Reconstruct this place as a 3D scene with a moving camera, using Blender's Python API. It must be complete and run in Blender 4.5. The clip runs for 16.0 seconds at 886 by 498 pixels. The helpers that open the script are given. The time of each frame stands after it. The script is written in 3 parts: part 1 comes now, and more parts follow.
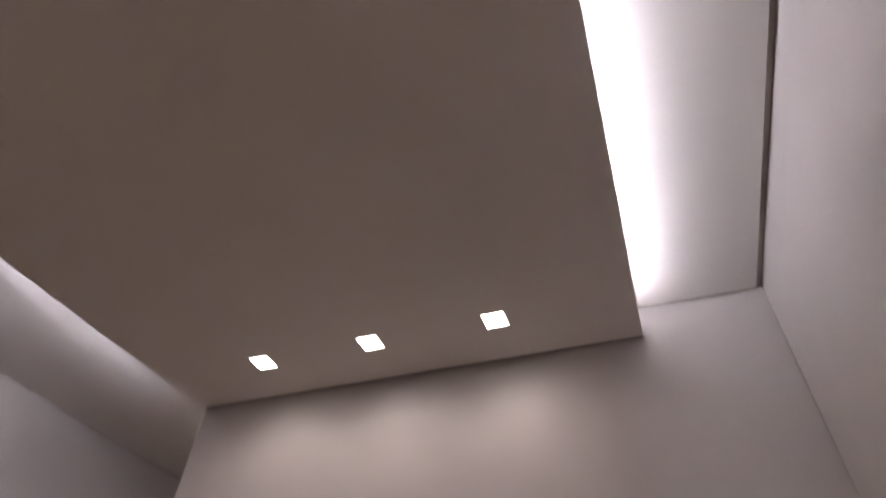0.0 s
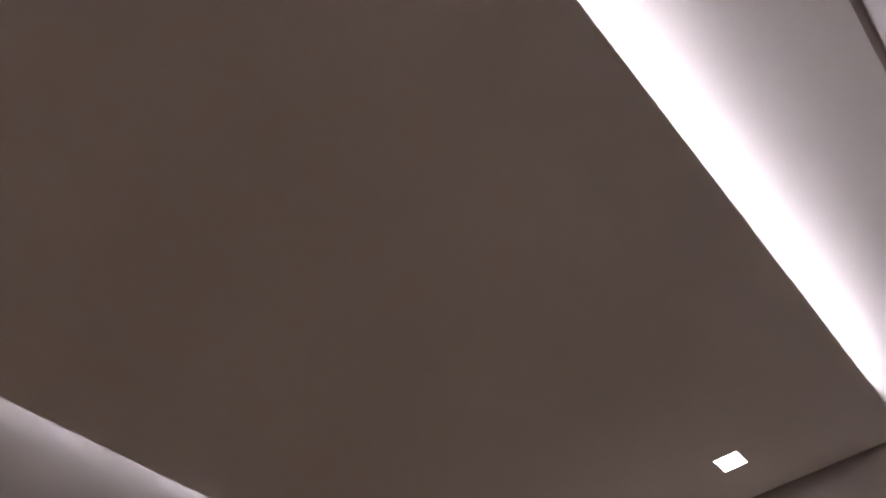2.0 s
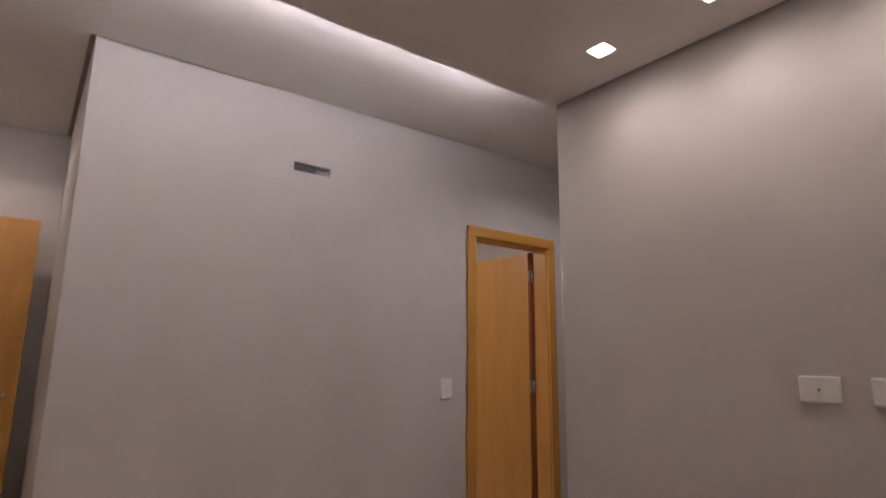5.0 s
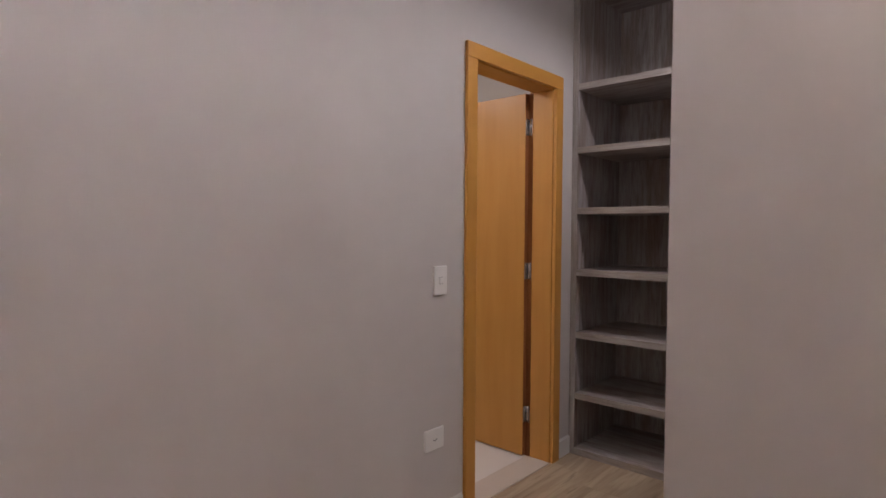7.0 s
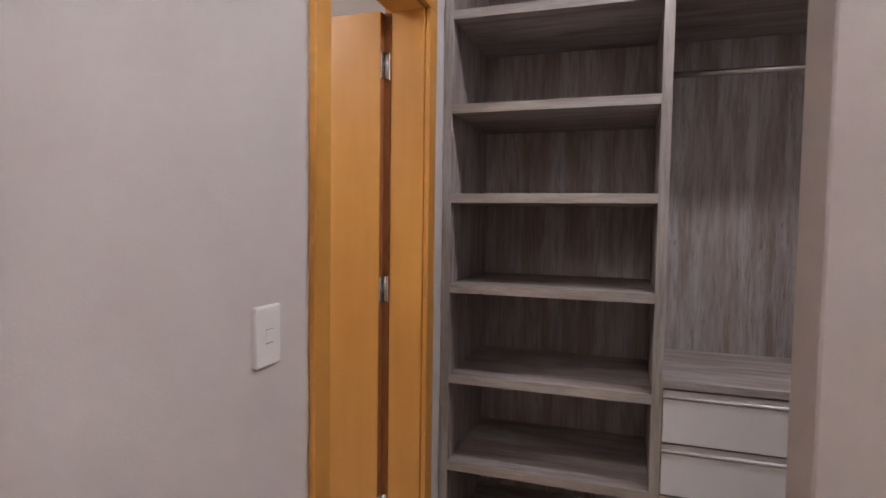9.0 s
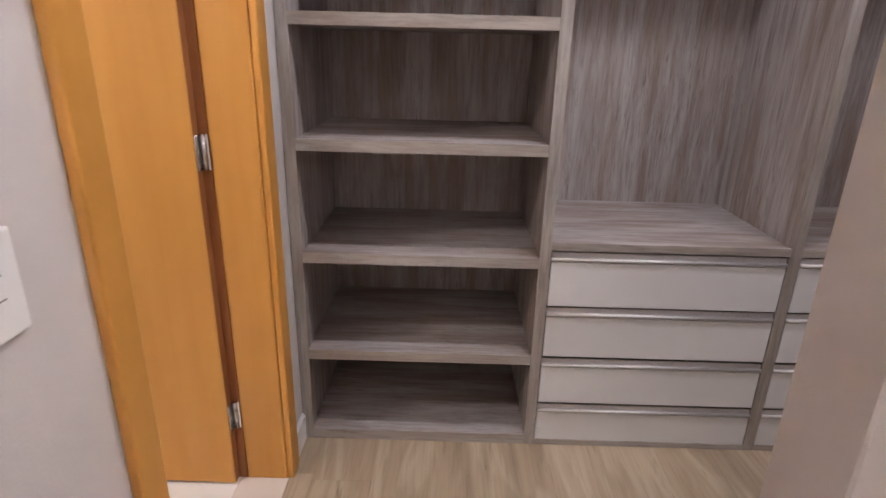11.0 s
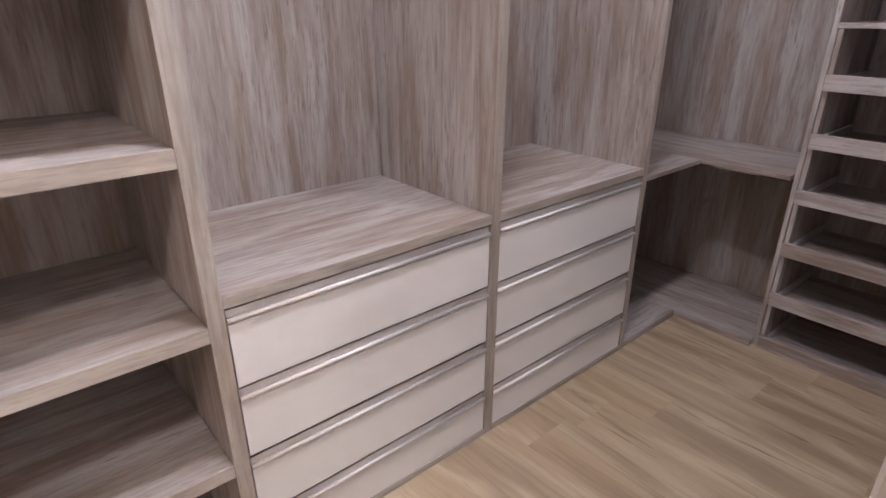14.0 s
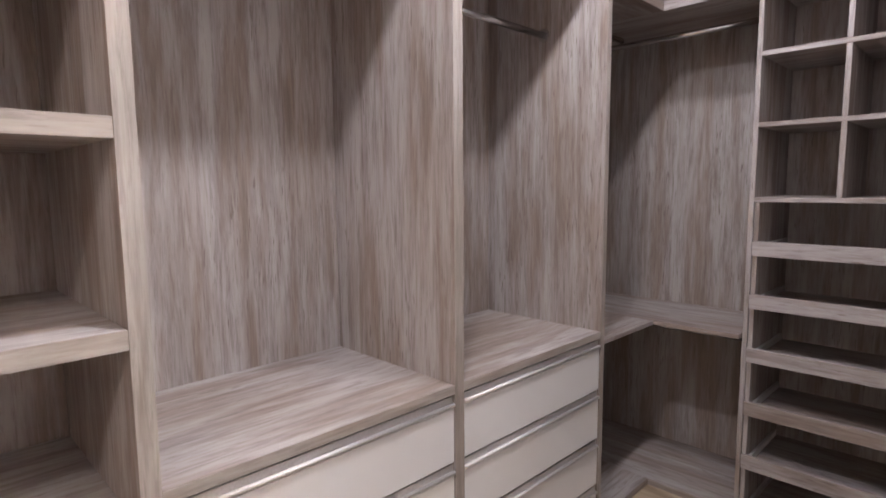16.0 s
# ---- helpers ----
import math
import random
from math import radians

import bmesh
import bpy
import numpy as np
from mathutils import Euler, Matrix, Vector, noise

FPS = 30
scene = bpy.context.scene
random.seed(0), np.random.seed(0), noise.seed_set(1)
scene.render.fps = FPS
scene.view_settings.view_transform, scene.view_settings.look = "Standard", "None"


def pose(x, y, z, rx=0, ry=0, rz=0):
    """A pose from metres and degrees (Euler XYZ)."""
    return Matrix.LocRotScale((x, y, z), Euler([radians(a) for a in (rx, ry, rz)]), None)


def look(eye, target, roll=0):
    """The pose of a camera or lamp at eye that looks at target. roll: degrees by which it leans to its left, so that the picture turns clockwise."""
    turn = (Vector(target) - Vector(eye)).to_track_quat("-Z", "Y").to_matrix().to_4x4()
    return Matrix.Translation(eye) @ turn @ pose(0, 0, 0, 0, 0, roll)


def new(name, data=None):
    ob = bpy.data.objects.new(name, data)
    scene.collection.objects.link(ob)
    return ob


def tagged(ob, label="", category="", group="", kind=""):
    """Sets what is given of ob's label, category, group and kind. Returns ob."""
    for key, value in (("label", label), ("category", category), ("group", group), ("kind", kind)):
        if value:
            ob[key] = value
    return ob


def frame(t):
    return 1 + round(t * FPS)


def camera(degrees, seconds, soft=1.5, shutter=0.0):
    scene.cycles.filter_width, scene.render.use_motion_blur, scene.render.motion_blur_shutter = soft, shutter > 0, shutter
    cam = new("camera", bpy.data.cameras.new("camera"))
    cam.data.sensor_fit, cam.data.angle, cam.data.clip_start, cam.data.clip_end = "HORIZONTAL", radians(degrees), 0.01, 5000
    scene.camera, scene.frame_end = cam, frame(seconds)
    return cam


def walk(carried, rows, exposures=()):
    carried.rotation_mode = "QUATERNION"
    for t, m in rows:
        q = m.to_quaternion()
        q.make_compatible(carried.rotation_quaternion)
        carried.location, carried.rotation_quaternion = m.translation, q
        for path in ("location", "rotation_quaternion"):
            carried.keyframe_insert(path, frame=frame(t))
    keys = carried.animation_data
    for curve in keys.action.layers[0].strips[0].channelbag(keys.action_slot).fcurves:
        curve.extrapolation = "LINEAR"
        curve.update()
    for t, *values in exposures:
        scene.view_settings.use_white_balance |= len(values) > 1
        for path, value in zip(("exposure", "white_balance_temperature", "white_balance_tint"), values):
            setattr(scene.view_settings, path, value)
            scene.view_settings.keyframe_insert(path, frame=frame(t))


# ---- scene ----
cam = camera(76.5, 16.0, soft=1.5, shutter=0.3)
PATH = [
    (0, (-3.084, -2.956, 1.334), (-1.751, -2.411, 2.722), 3.1),
    (0.5, (-3.161, -2.971, 1.318), (-2.174, -2.404, 2.962), 2.3),
    (1, (-3.247, -3.016, 1.392), (-2.375, -2.371, 3.073), 2.5),
    (1.5, (-3.299, -3.003, 1.387), (-2.506, -2.303, 3.085), 2.1),
    (2, (-3.392, -2.988, 1.401), (-2.577, -2.194, 3.046), 0.6),
    (2.5, (-3.357, -2.953, 1.334), (-2.499, -2.014, 2.878), 0.6),
    (3, (-3.299, -2.995, 1.339), (-2.363, -1.846, 2.682), 1.6),
    (3.5, (-3.318, -2.99, 1.362), (-2.288, -1.675, 2.462), 0.8),
    (4, (-3.33, -2.956, 1.333), (-2.233, -1.522, 2.193), 0.5),
    (4.5, (-3.301, -2.944, 1.323), (-2.172, -1.419, 1.953), 0.7),
    (5, (-3.316, -2.887, 1.295), (-2.147, -1.309, 1.67), 0.6),
    (5.2, (-3.321, -2.833, 1.276), (-2.134, -1.248, 1.554), 0.7),
    (7.3, (-2.825, -1.454, 1.349), (-1.29, -0.177, 1.25), 0.7),
    (7.5, (-2.738, -1.351, 1.39), (-1.172, -0.113, 1.274), 1.1),
    (8, (-2.553, -1.063, 1.406), (-0.849, -0.022, 1.288), 1.2),
    (8.5, (-2.33, -0.866, 1.374), (-0.49, -0.089, 1.267), 1.0),
    (9, (-2.128, -0.714, 1.344), (-0.232, -0.085, 1.239), 0.8),
    (9.5, (-2.046, -0.617, 1.341), (-0.113, -0.144, 1.141), 0.9),
    (9.7, (-2.037, -0.599, 1.344), (-0.101, -0.186, 1.054), 0.9),
    (11.8, (-1.495, -0.479, 1.365), (0.336, -0.64, 0.577), 1.1),
    (12, (-1.468, -0.484, 1.353), (0.358, -0.715, 0.571), 1.0),
    (12.5, (-1.332, -0.451, 1.336), (0.406, -1.033, 0.535), 1.2),
    (13, (-1.229, -0.47, 1.304), (0.381, -1.346, 0.504), 0.9),
    (13.5, (-1.116, -0.556, 1.298), (0.386, -1.616, 0.512), 0.2),
    (14, (-1.052, -0.535, 1.316), (0.352, -1.724, 0.53), 0.0),
    (14.5, (-1.03, -0.522, 1.338), (0.336, -1.767, 0.572), 0.0),
    (15, (-1.03, -0.535, 1.331), (0.357, -1.84, 0.719), 0.0),
    (15.5, (-1.041, -0.534, 1.331), (0.362, -1.893, 0.902), -0.1),
    (16, (-1.045, -0.529, 1.33), (0.367, -1.927, 1.104), -0.5),
]
EXPOSURES = [(0, 0.62, 6500, 13), (0.5, 0.40, 6500, 13), (1.5, 0.12, 6500, 13), (2.0, 0.22, 6550, 14), (3.5, 1.00, 6700, 13), (5, 0.96, 6800, 12),
             (7.5, 1.46, 6450, 10), (9.5, 1.92, 6350, 9), (12, 2.75, 6350, 9), (13, 2.98, 6350, 10), (14.5, 3.10, 6350, 9), (16, 3.16, 6400, 7)]
walk(cam, [(t, look(e, g, r)) for t, e, g, r in PATH], EXPOSURES)

# ---- plan, in metres ----
SHELL = 2.88            # underside of the slab above the plaster ceiling
CEIL = 2.740            # plaster ceiling
LOW = 2.599             # dropped panel over the bed
PANEL_L, PANEL_R = -0.987, -3.018   # its two lit edges
WALL_R = -3.478          # side wall of bedroom and closet
PART_N, PART_F, PART_E = -1.167, -1.018, -0.987   # partition: bedroom face, closet face, free end
AC_END = -3.200          # corner where the hall starts
BED_BACK = -5.3
HALL_L, HALL_END = -4.35, 1.585
BACK = 0.562            # back of the wardrobes
CLOSET_END = -3.28      # face of the end panels in the closet
DOOR_L, DOOR_R, DOOR_H = -0.930, -0.185, 2.120

# ---- world and lamps ----
world = bpy.data.worlds.new("world")
scene.world = world
world.use_nodes = True
world.node_tree.nodes["Background"].inputs[0].default_value = (0.02, 0.025, 0.035, 1)
world.node_tree.nodes["Background"].inputs[1].default_value = 0.3

SPOT_W = 4.6
CLOSET_W = 13.5
REAR_W = 15.0
LED = 72.0          # cove by the wall with the door
LED_R = 38.0        # cove by the side wall
CLOSET_C = (0.975, 0.900, 0.975)
WARM = (1.0, 0.802, 0.775)
COOL = (0.925, 0.900, 1.0)


def spot(x, y, z, watts, cone=100, blend=0.7, color=WARM, radius=0.06):
    data = bpy.data.lights.new("downlight_lamp", "SPOT")
    data.energy, data.spot_size, data.spot_blend, data.shadow_soft_size = watts, radians(cone), blend, radius
    data.color = color
    ob = new("downlight_lamp", data)
    ob.matrix_world = pose(x, y, z)
    return ob


# ---- materials ----
def material(name):
    m = bpy.data.materials.new(name)
    m.use_nodes = True
    return m, m.node_tree.nodes, m.node_tree.links, m.node_tree.nodes["Principled BSDF"]


def mapping(nodes, links, scale, coord="Object", jitter=0.0):
    tc = nodes.new("ShaderNodeTexCoord")
    mp = nodes.new("ShaderNodeMapping")
    mp.inputs["Scale"].default_value = scale
    if jitter:
        info = nodes.new("ShaderNodeObjectInfo")
        mul = nodes.new("ShaderNodeVectorMath")
        mul.operation = "SCALE"
        mul.inputs[0].default_value = (7.3, 3.1, 5.7)
        links.new(info.outputs["Random"], mul.inputs["Scale"])
        add = nodes.new("ShaderNodeVectorMath")
        links.new(tc.outputs[coord], add.inputs[0])
        links.new(mul.outputs[0], add.inputs[1])
        links.new(add.outputs[0], mp.inputs["Vector"])
    else:
        links.new(tc.outputs[coord], mp.inputs["Vector"])
    return mp


def noise_node(nodes, links, mp, scale, detail=4.0, rough=0.55, distortion=0.0):
    n = nodes.new("ShaderNodeTexNoise")
    n.inputs["Scale"].default_value = scale
    n.inputs["Detail"].default_value = detail
    n.inputs["Roughness"].default_value = rough
    n.inputs["Distortion"].default_value = distortion
    links.new(mp.outputs[0], n.inputs["Vector"])
    return n


def ramp(nodes, links, fac, stops):
    r = nodes.new("ShaderNodeValToRGB")
    el = r.color_ramp.elements
    while len(el) < len(stops):
        el.new(0.5)
    for e, (p, c) in zip(el, stops):
        e.position, e.color = p, (*c, 1)
    links.new(fac, r.inputs[0])
    return r


def mix(nodes, links, fac, a, b, mode="MIX"):
    n = nodes.new("ShaderNodeMix")
    n.data_type, n.blend_type = "RGBA", mode
    if isinstance(fac, float):
        n.inputs[0].default_value = fac
    else:
        links.new(fac, n.inputs[0])
    for s, v in ((6, a), (7, b)):
        if isinstance(v, tuple):
            n.inputs[s].default_value = (*v, 1)
        else:
            links.new(v, n.inputs[s])
    return n.outputs[2]


def bump(nodes, links, height, bsdf, strength, distance=0.002):
    b = nodes.new("ShaderNodeBump")
    b.inputs["Strength"].default_value = strength
    b.inputs["Distance"].default_value = distance
    links.new(height, b.inputs["Height"])
    links.new(b.outputs[0], bsdf.inputs["Normal"])


def paint(name, color, rough=0.6, vary=0.06, grain=0.25):
    m, n, l, b = material(name)
    mp = mapping(n, l, (1, 1, 1))
    big = noise_node(n, l, mp, 1.3, 3)
    fine = noise_node(n, l, mp, 160, 3)
    dark = tuple(c * (1 - vary) for c in color)
    light = tuple(min(1, c * (1 + vary * 0.6)) for c in color)
    r = ramp(n, l, big.outputs["Fac"], [(0.3, dark), (0.7, light)])
    l.new(r.outputs[0], b.inputs["Base Color"])
    b.inputs["Roughness"].default_value = rough
    bump(n, l, fine.outputs["Fac"], b, grain, 0.0015)
    return m


def wood(name, axis, stops, rough=0.5, lateral=7.0, along=0.8, dash=0.50, pale=0.42, relief=0.25):
    """Wood board, grain along the axis, each board with its own stretch of grain."""
    m, n, l, b = material(name)

    def stretched(across, length):
        v = [across] * 3
        v[axis] = length
        return mapping(n, l, v, jitter=1.0)

    broad = noise_node(n, l, stretched(lateral, along), 1.9, 3, 0.5, 0.1)
    band = noise_node(n, l, stretched(lateral * 5.0, along * 1.8), 1.0, 3, 0.55, 0.1)
    streak = noise_node(n, l, stretched(lateral * 22, 5.0), 1.0, 4, 0.65)
    dashes = noise_node(n, l, stretched(lateral * 13, 9.0), 1.0, 2, 0.5)
    base = ramp(n, l, broad.outputs["Fac"], stops)
    light = ramp(n, l, band.outputs["Fac"], [(0.46, (0, 0, 0)), (0.68, (pale, pale, pale))])
    c1 = mix(n, l, light.outputs[0], base.outputs[0], stops[-1][1])
    shade = ramp(n, l, band.outputs["Fac"], [(0.30, (pale, pale, pale)), (0.46, (0, 0, 0))])
    c1 = mix(n, l, shade.outputs[0], c1, stops[0][1])
    dark = tuple(c * 0.55 for c in stops[0][1])
    lines = ramp(n, l, streak.outputs["Fac"], [(0.30, (dash,) * 3), (0.50, (0, 0, 0))])
    c2 = mix(n, l, lines.outputs[0], c1, dark)
    marks = ramp(n, l, dashes.outputs["Fac"], [(0.67, (0, 0, 0)), (0.78, (dash * 1.4,) * 3)])
    c3 = mix(n, l, marks.outputs[0], c2, dark)
    l.new(c3, b.inputs["Base Color"])
    r = ramp(n, l, band.outputs["Fac"], [(0.3, (rough * 0.85,) * 3), (0.7, (min(1, rough * 1.15),) * 3)])
    l.new(r.outputs[0], b.inputs["Roughness"])
    bump(n, l, streak.outputs["Fac"], b, relief, 0.0008)
    return m


def weathered(name, axis, grey, brown, rough=0.5, dark=(0.15, 0.115, 0.098), nicks=0.75):
    """Grey-washed wood: soft pale and brown patches, feathered grain and short scratches along the axis."""
    m, n, l, b = material(name)

    def stretched(across, length):
        v = [across] * 3
        v[axis] = length
        return mapping(n, l, v, jitter=1.0)

    patch = noise_node(n, l, stretched(11.0, 1.2), 1.0, 4, 0.62, 0.3)
    cloud = noise_node(n, l, stretched(32.0, 2.8), 1.0, 4, 0.66, 0.3)
    feather = noise_node(n, l, stretched(84.0, 6.5), 1.0, 6, 0.72, 0.35)
    scratch = noise_node(n, l, stretched(150.0, 15.0), 1.0, 2, 0.5, 0.3)
    where = noise_node(n, l, stretched(7.0, 2.0), 1.0, 1, 0.5)
    k = ramp(n, l, patch.outputs["Fac"], [(0.40, (0, 0, 0)), (0.58, (1, 1, 1))])
    c = mix(n, l, k.outputs[0], brown, grey)
    k = ramp(n, l, cloud.outputs["Fac"], [(0.50, (0, 0, 0)), (0.68, (0.60, 0.60, 0.60))])
    c = mix(n, l, k.outputs[0], c, tuple(v * 0.66 for v in brown))
    k = ramp(n, l, cloud.outputs["Fac"], [(0.28, (0.45, 0.45, 0.45)), (0.47, (0, 0, 0))])
    c = mix(n, l, k.outputs[0], c, tuple(min(1, v * 1.20) for v in grey))
    k = ramp(n, l, feather.outputs["Fac"], [(0.32, (0.66, 0.66, 0.66)), (0.50, (0, 0, 0))])
    c = mix(n, l, k.outputs[0], c, tuple(v * 0.62 for v in brown))
    k = ramp(n, l, feather.outputs["Fac"], [(0.52, (0, 0, 0)), (0.72, (0.28, 0.28, 0.28))])
    c = mix(n, l, k.outputs[0], c, tuple(min(1, v * 1.18) for v in grey))
    k = ramp(n, l, scratch.outputs["Fac"], [(0.61, (0, 0, 0)), (0.71, (nicks,) * 3)])
    w = ramp(n, l, where.outputs["Fac"], [(0.46, (0.12, 0.12, 0.12)), (0.60, (1, 1, 1))])
    k = mix(n, l, 1.0, k.outputs[0], w.outputs[0], "MULTIPLY")
    c = mix(n, l, k, c, dark)
    l.new(c, b.inputs["Base Color"])
    r = ramp(n, l, cloud.outputs["Fac"], [(0.3, (rough * 0.85,) * 3), (0.7, (min(1, rough * 1.15),) * 3)])
    l.new(r.outputs[0], b.inputs["Roughness"])
    bump(n, l, feather.outputs["Fac"], b, 0.22, 0.0008)
    return m


def oak(name, axis=0, rough=0.40):
    """Pale oak plank: flowing figure, soft brown bands, dark cracks and small knots."""
    m, n, l, b = material(name)

    def stretched(across, length):
        v = [across] * 3
        v[axis] = length
        return mapping(n, l, v, jitter=1.0)

    flow = noise_node(n, l, stretched(6.0, 0.85), 1.0, 2, 0.45, 0.9)
    turns = n.new("ShaderNodeMath")
    turns.operation = "MULTIPLY"
    turns.inputs[1].default_value = 44.0
    l.new(flow.outputs["Fac"], turns.inputs[0])
    wave = n.new("ShaderNodeMath")
    wave.operation = "SINE"
    l.new(turns.outputs[0], wave.inputs[0])
    band = noise_node(n, l, stretched(9.5, 0.9), 1.0, 3, 0.5, 0.6)
    pore = noise_node(n, l, stretched(110.0, 6.0), 1.0, 3, 0.6)
    crack = noise_node(n, l, stretched(26.0, 2.4), 1.0, 3, 0.62, 0.8)
    base = ramp(n, l, flow.outputs["Fac"], [(0.30, (0.328, 0.246, 0.158)), (0.44, (0.385, 0.298, 0.204)), (0.56, (0.442, 0.355, 0.253)), (0.68, (0.373, 0.288, 0.194))])
    k = ramp(n, l, wave.outputs[0], [(0.1, (0, 0, 0)), (1.0, (0.22, 0.22, 0.22))])
    c = mix(n, l, k.outputs[0], base.outputs[0], (0.224, 0.160, 0.099))
    k = ramp(n, l, band.outputs["Fac"], [(0.52, (0, 0, 0)), (0.68, (0.62, 0.62, 0.62))])
    c = mix(n, l, k.outputs[0], c, (0.194, 0.140, 0.093))
    k = ramp(n, l, band.outputs["Fac"], [(0.28, (0.5, 0.5, 0.5)), (0.46, (0, 0, 0))])
    c = mix(n, l, k.outputs[0], c, (0.502, 0.414, 0.306))
    k = ramp(n, l, pore.outputs["Fac"], [(0.32, (0.22, 0.22, 0.22)), (0.50, (0, 0, 0))])
    c = mix(n, l, k.outputs[0], c, (0.159, 0.112, 0.075))
    k = ramp(n, l, crack.outputs["Fac"], [(0.61, (0, 0, 0)), (0.74, (0.72, 0.72, 0.72))])
    c = mix(n, l, k.outputs[0], c, (0.104, 0.073, 0.048))
    l.new(c, b.inputs["Base Color"])
    r = ramp(n, l, pore.outputs["Fac"], [(0.3, (rough * 1.2,) * 3), (0.6, (rough * 0.92,) * 3)])
    l.new(r.outputs[0], b.inputs["Roughness"])
    bump(n, l, pore.outputs["Fac"], b, 0.12, 0.0006)
    return m


GREY, BROWN = (0.384, 0.356, 0.349), (0.262, 0.209, 0.178)
wood_x = weathered("grey_wood_x", 0, GREY, BROWN)
wood_y = weathered("grey_wood_y", 1, GREY, BROWN)
wood_z = weathered("grey_wood_z", 2, GREY, BROWN)
band_y = weathered("edge_band_y", 1, (0.400, 0.372, 0.346), (0.330, 0.290, 0.256), nicks=0.3)
band_z = weathered("edge_band_z", 2, (0.372, 0.346, 0.322), (0.300, 0.264, 0.234), nicks=0.3)
HONEY = [(0.3, (0.572, 0.268, 0.052)), (0.5, (0.602, 0.292, 0.060)), (0.7, (0.632, 0.314, 0.070))]
honey_z = wood("honey_wood_z", 2, HONEY, 0.36, 7.0, 0.8, 0.03, 0.25, 0.04)
honey_x = wood("honey_wood_x", 0, HONEY, 0.36, 7.0, 0.8, 0.03, 0.25, 0.04)
plank_wood = oak("oak_plank")
wall_paint = paint("greige_wall_paint", (0.600, 0.566, 0.549), 0.62)
ceiling_paint = paint("white_ceiling_paint", (0.74, 0.71, 0.68), 0.75, 0.03, 0.12)
trim_paint = paint("white_trim", (0.78, 0.77, 0.75), 0.4, 0.03, 0.05)
white_lacquer = paint("white_lacquer", (0.700, 0.704, 0.708), 0.30, 0.02, 0.03)
plastic = paint("white_plastic", (0.82, 0.81, 0.79), 0.35, 0.02, 0.02)
tile_white = paint("white_tile", (0.80, 0.78, 0.75), 0.2, 0.04, 0.02)
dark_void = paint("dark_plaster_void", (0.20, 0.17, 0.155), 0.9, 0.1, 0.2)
grey_metal_box = paint("grey_conduit", (0.25, 0.24, 0.25), 0.5, 0.15, 0.1)
slot_dark_grey = paint("blue_grey_slot_dark", (0.10, 0.10, 0.12), 0.8, 0.25, 0.4)
gap_paint = paint("brown_grey_joint", (0.46, 0.40, 0.37), 0.8, 0.1, 0.1)
# honey wood as it looks in the shade of the hinge gap
gap_shade_brown = paint("reddish_brown_gap_shade", (0.30, 0.110, 0.030), 0.7, 0.1, 0.1)
black_hole = paint("black_plastic", (0.02, 0.02, 0.02), 0.5, 0.1, 0.0)
stone = paint("beige_stone", (0.66, 0.60, 0.54), 0.25, 0.10, 0.03)


def metal(name, color, rough):
    m, n, l, b = material(name)
    mp = mapping(n, l, (2, 2, 2))
    k = noise_node(n, l, mp, 90, 3)
    r = ramp(n, l, k.outputs["Fac"], [(0.3, (rough * 0.8,) * 3), (0.7, (rough * 1.25,) * 3)])
    l.new(r.outputs[0], b.inputs["Roughness"])
    b.inputs["Base Color"].default_value = (*color, 1)
    b.inputs["Metallic"].default_value = 1
    return m


aluminium = metal("brushed_aluminium", (0.66, 0.65, 0.65), 0.62)
chrome = metal("chrome", (0.66, 0.66, 0.66), 0.2)
steel_dark = metal("dark_steel", (0.35, 0.34, 0.33), 0.4)


def glow(name, color, strength):
    m, n, l, b = material(name)
    b.inputs["Emission Color"].default_value = (*color, 1)
    b.inputs["Emission Strength"].default_value = strength
    return m


led_mat = glow("led_strip_light", COOL, LED)
led_mat_r = glow("led_strip_light_side", COOL, LED_R)
lamp_face = glow("lamp_face", (1.0, 0.96, 0.92), 16.0)


# ---- mesh helpers ----
def add_box(bm, x0, x1, y0, y1, z0, z1, bevel=0.0, segments=1):
    m = Matrix.LocRotScale(((x0 + x1) / 2, (y0 + y1) / 2, (z0 + z1) / 2), None, (abs(x1 - x0), abs(y1 - y0), abs(z1 - z0)))
    got = bmesh.ops.create_cube(bm, size=1, matrix=m)
    if bevel:
        edges = list({e for v in got["verts"] for e in v.link_edges})
        bmesh.ops.bevel(bm, geom=edges, offset=bevel, segments=segments, affect="EDGES", profile=0.5)
    return bm


def box(*a, bevel=0.0, segments=1):
    return add_box(bmesh.new(), *a, bevel=bevel, segments=segments)


def pillow(*a, bevel=0.005):
    bm = box(*a, bevel=bevel, segments=4)
    for f in bm.faces:
        f.smooth = f.calc_area() < 1e-3
    return bm


def part(name, bm, mat, parent=None, label=""):
    me = bpy.data.meshes.new(name)
    bm.to_mesh(me)
    bm.free()
    me.materials.append(mat)
    ob = new(name, me)
    if parent:
        ob.parent = parent
    if label:
        ob["label"] = label
    return ob


def rod(p, q, radius, segments=16):
    bm = bmesh.new()
    p, q = Vector(p), Vector(q)
    turn = (q - p).to_track_quat("Z", "Y").to_matrix().to_4x4()
    bmesh.ops.create_cone(bm, cap_ends=True, segments=segments, radius1=radius, radius2=radius, depth=(q - p).length,
                          matrix=Matrix.Translation((p + q) / 2) @ turn)
    for f in bm.faces:
        f.smooth = len(f.verts) == 4
    return bm


def thing(name, x, y, z, label, category, group=""):
    ob = new(name)
    ob.empty_display_size = 0.1
    ob.location = (x, y, z)
    return tagged(ob, label, category, group)


def under(ob, child):
    """Hang a mesh made in world places under a thing."""
    child.parent = ob
    child.matrix_parent_inverse = Matrix.Translation(ob.location).inverted()
    return child


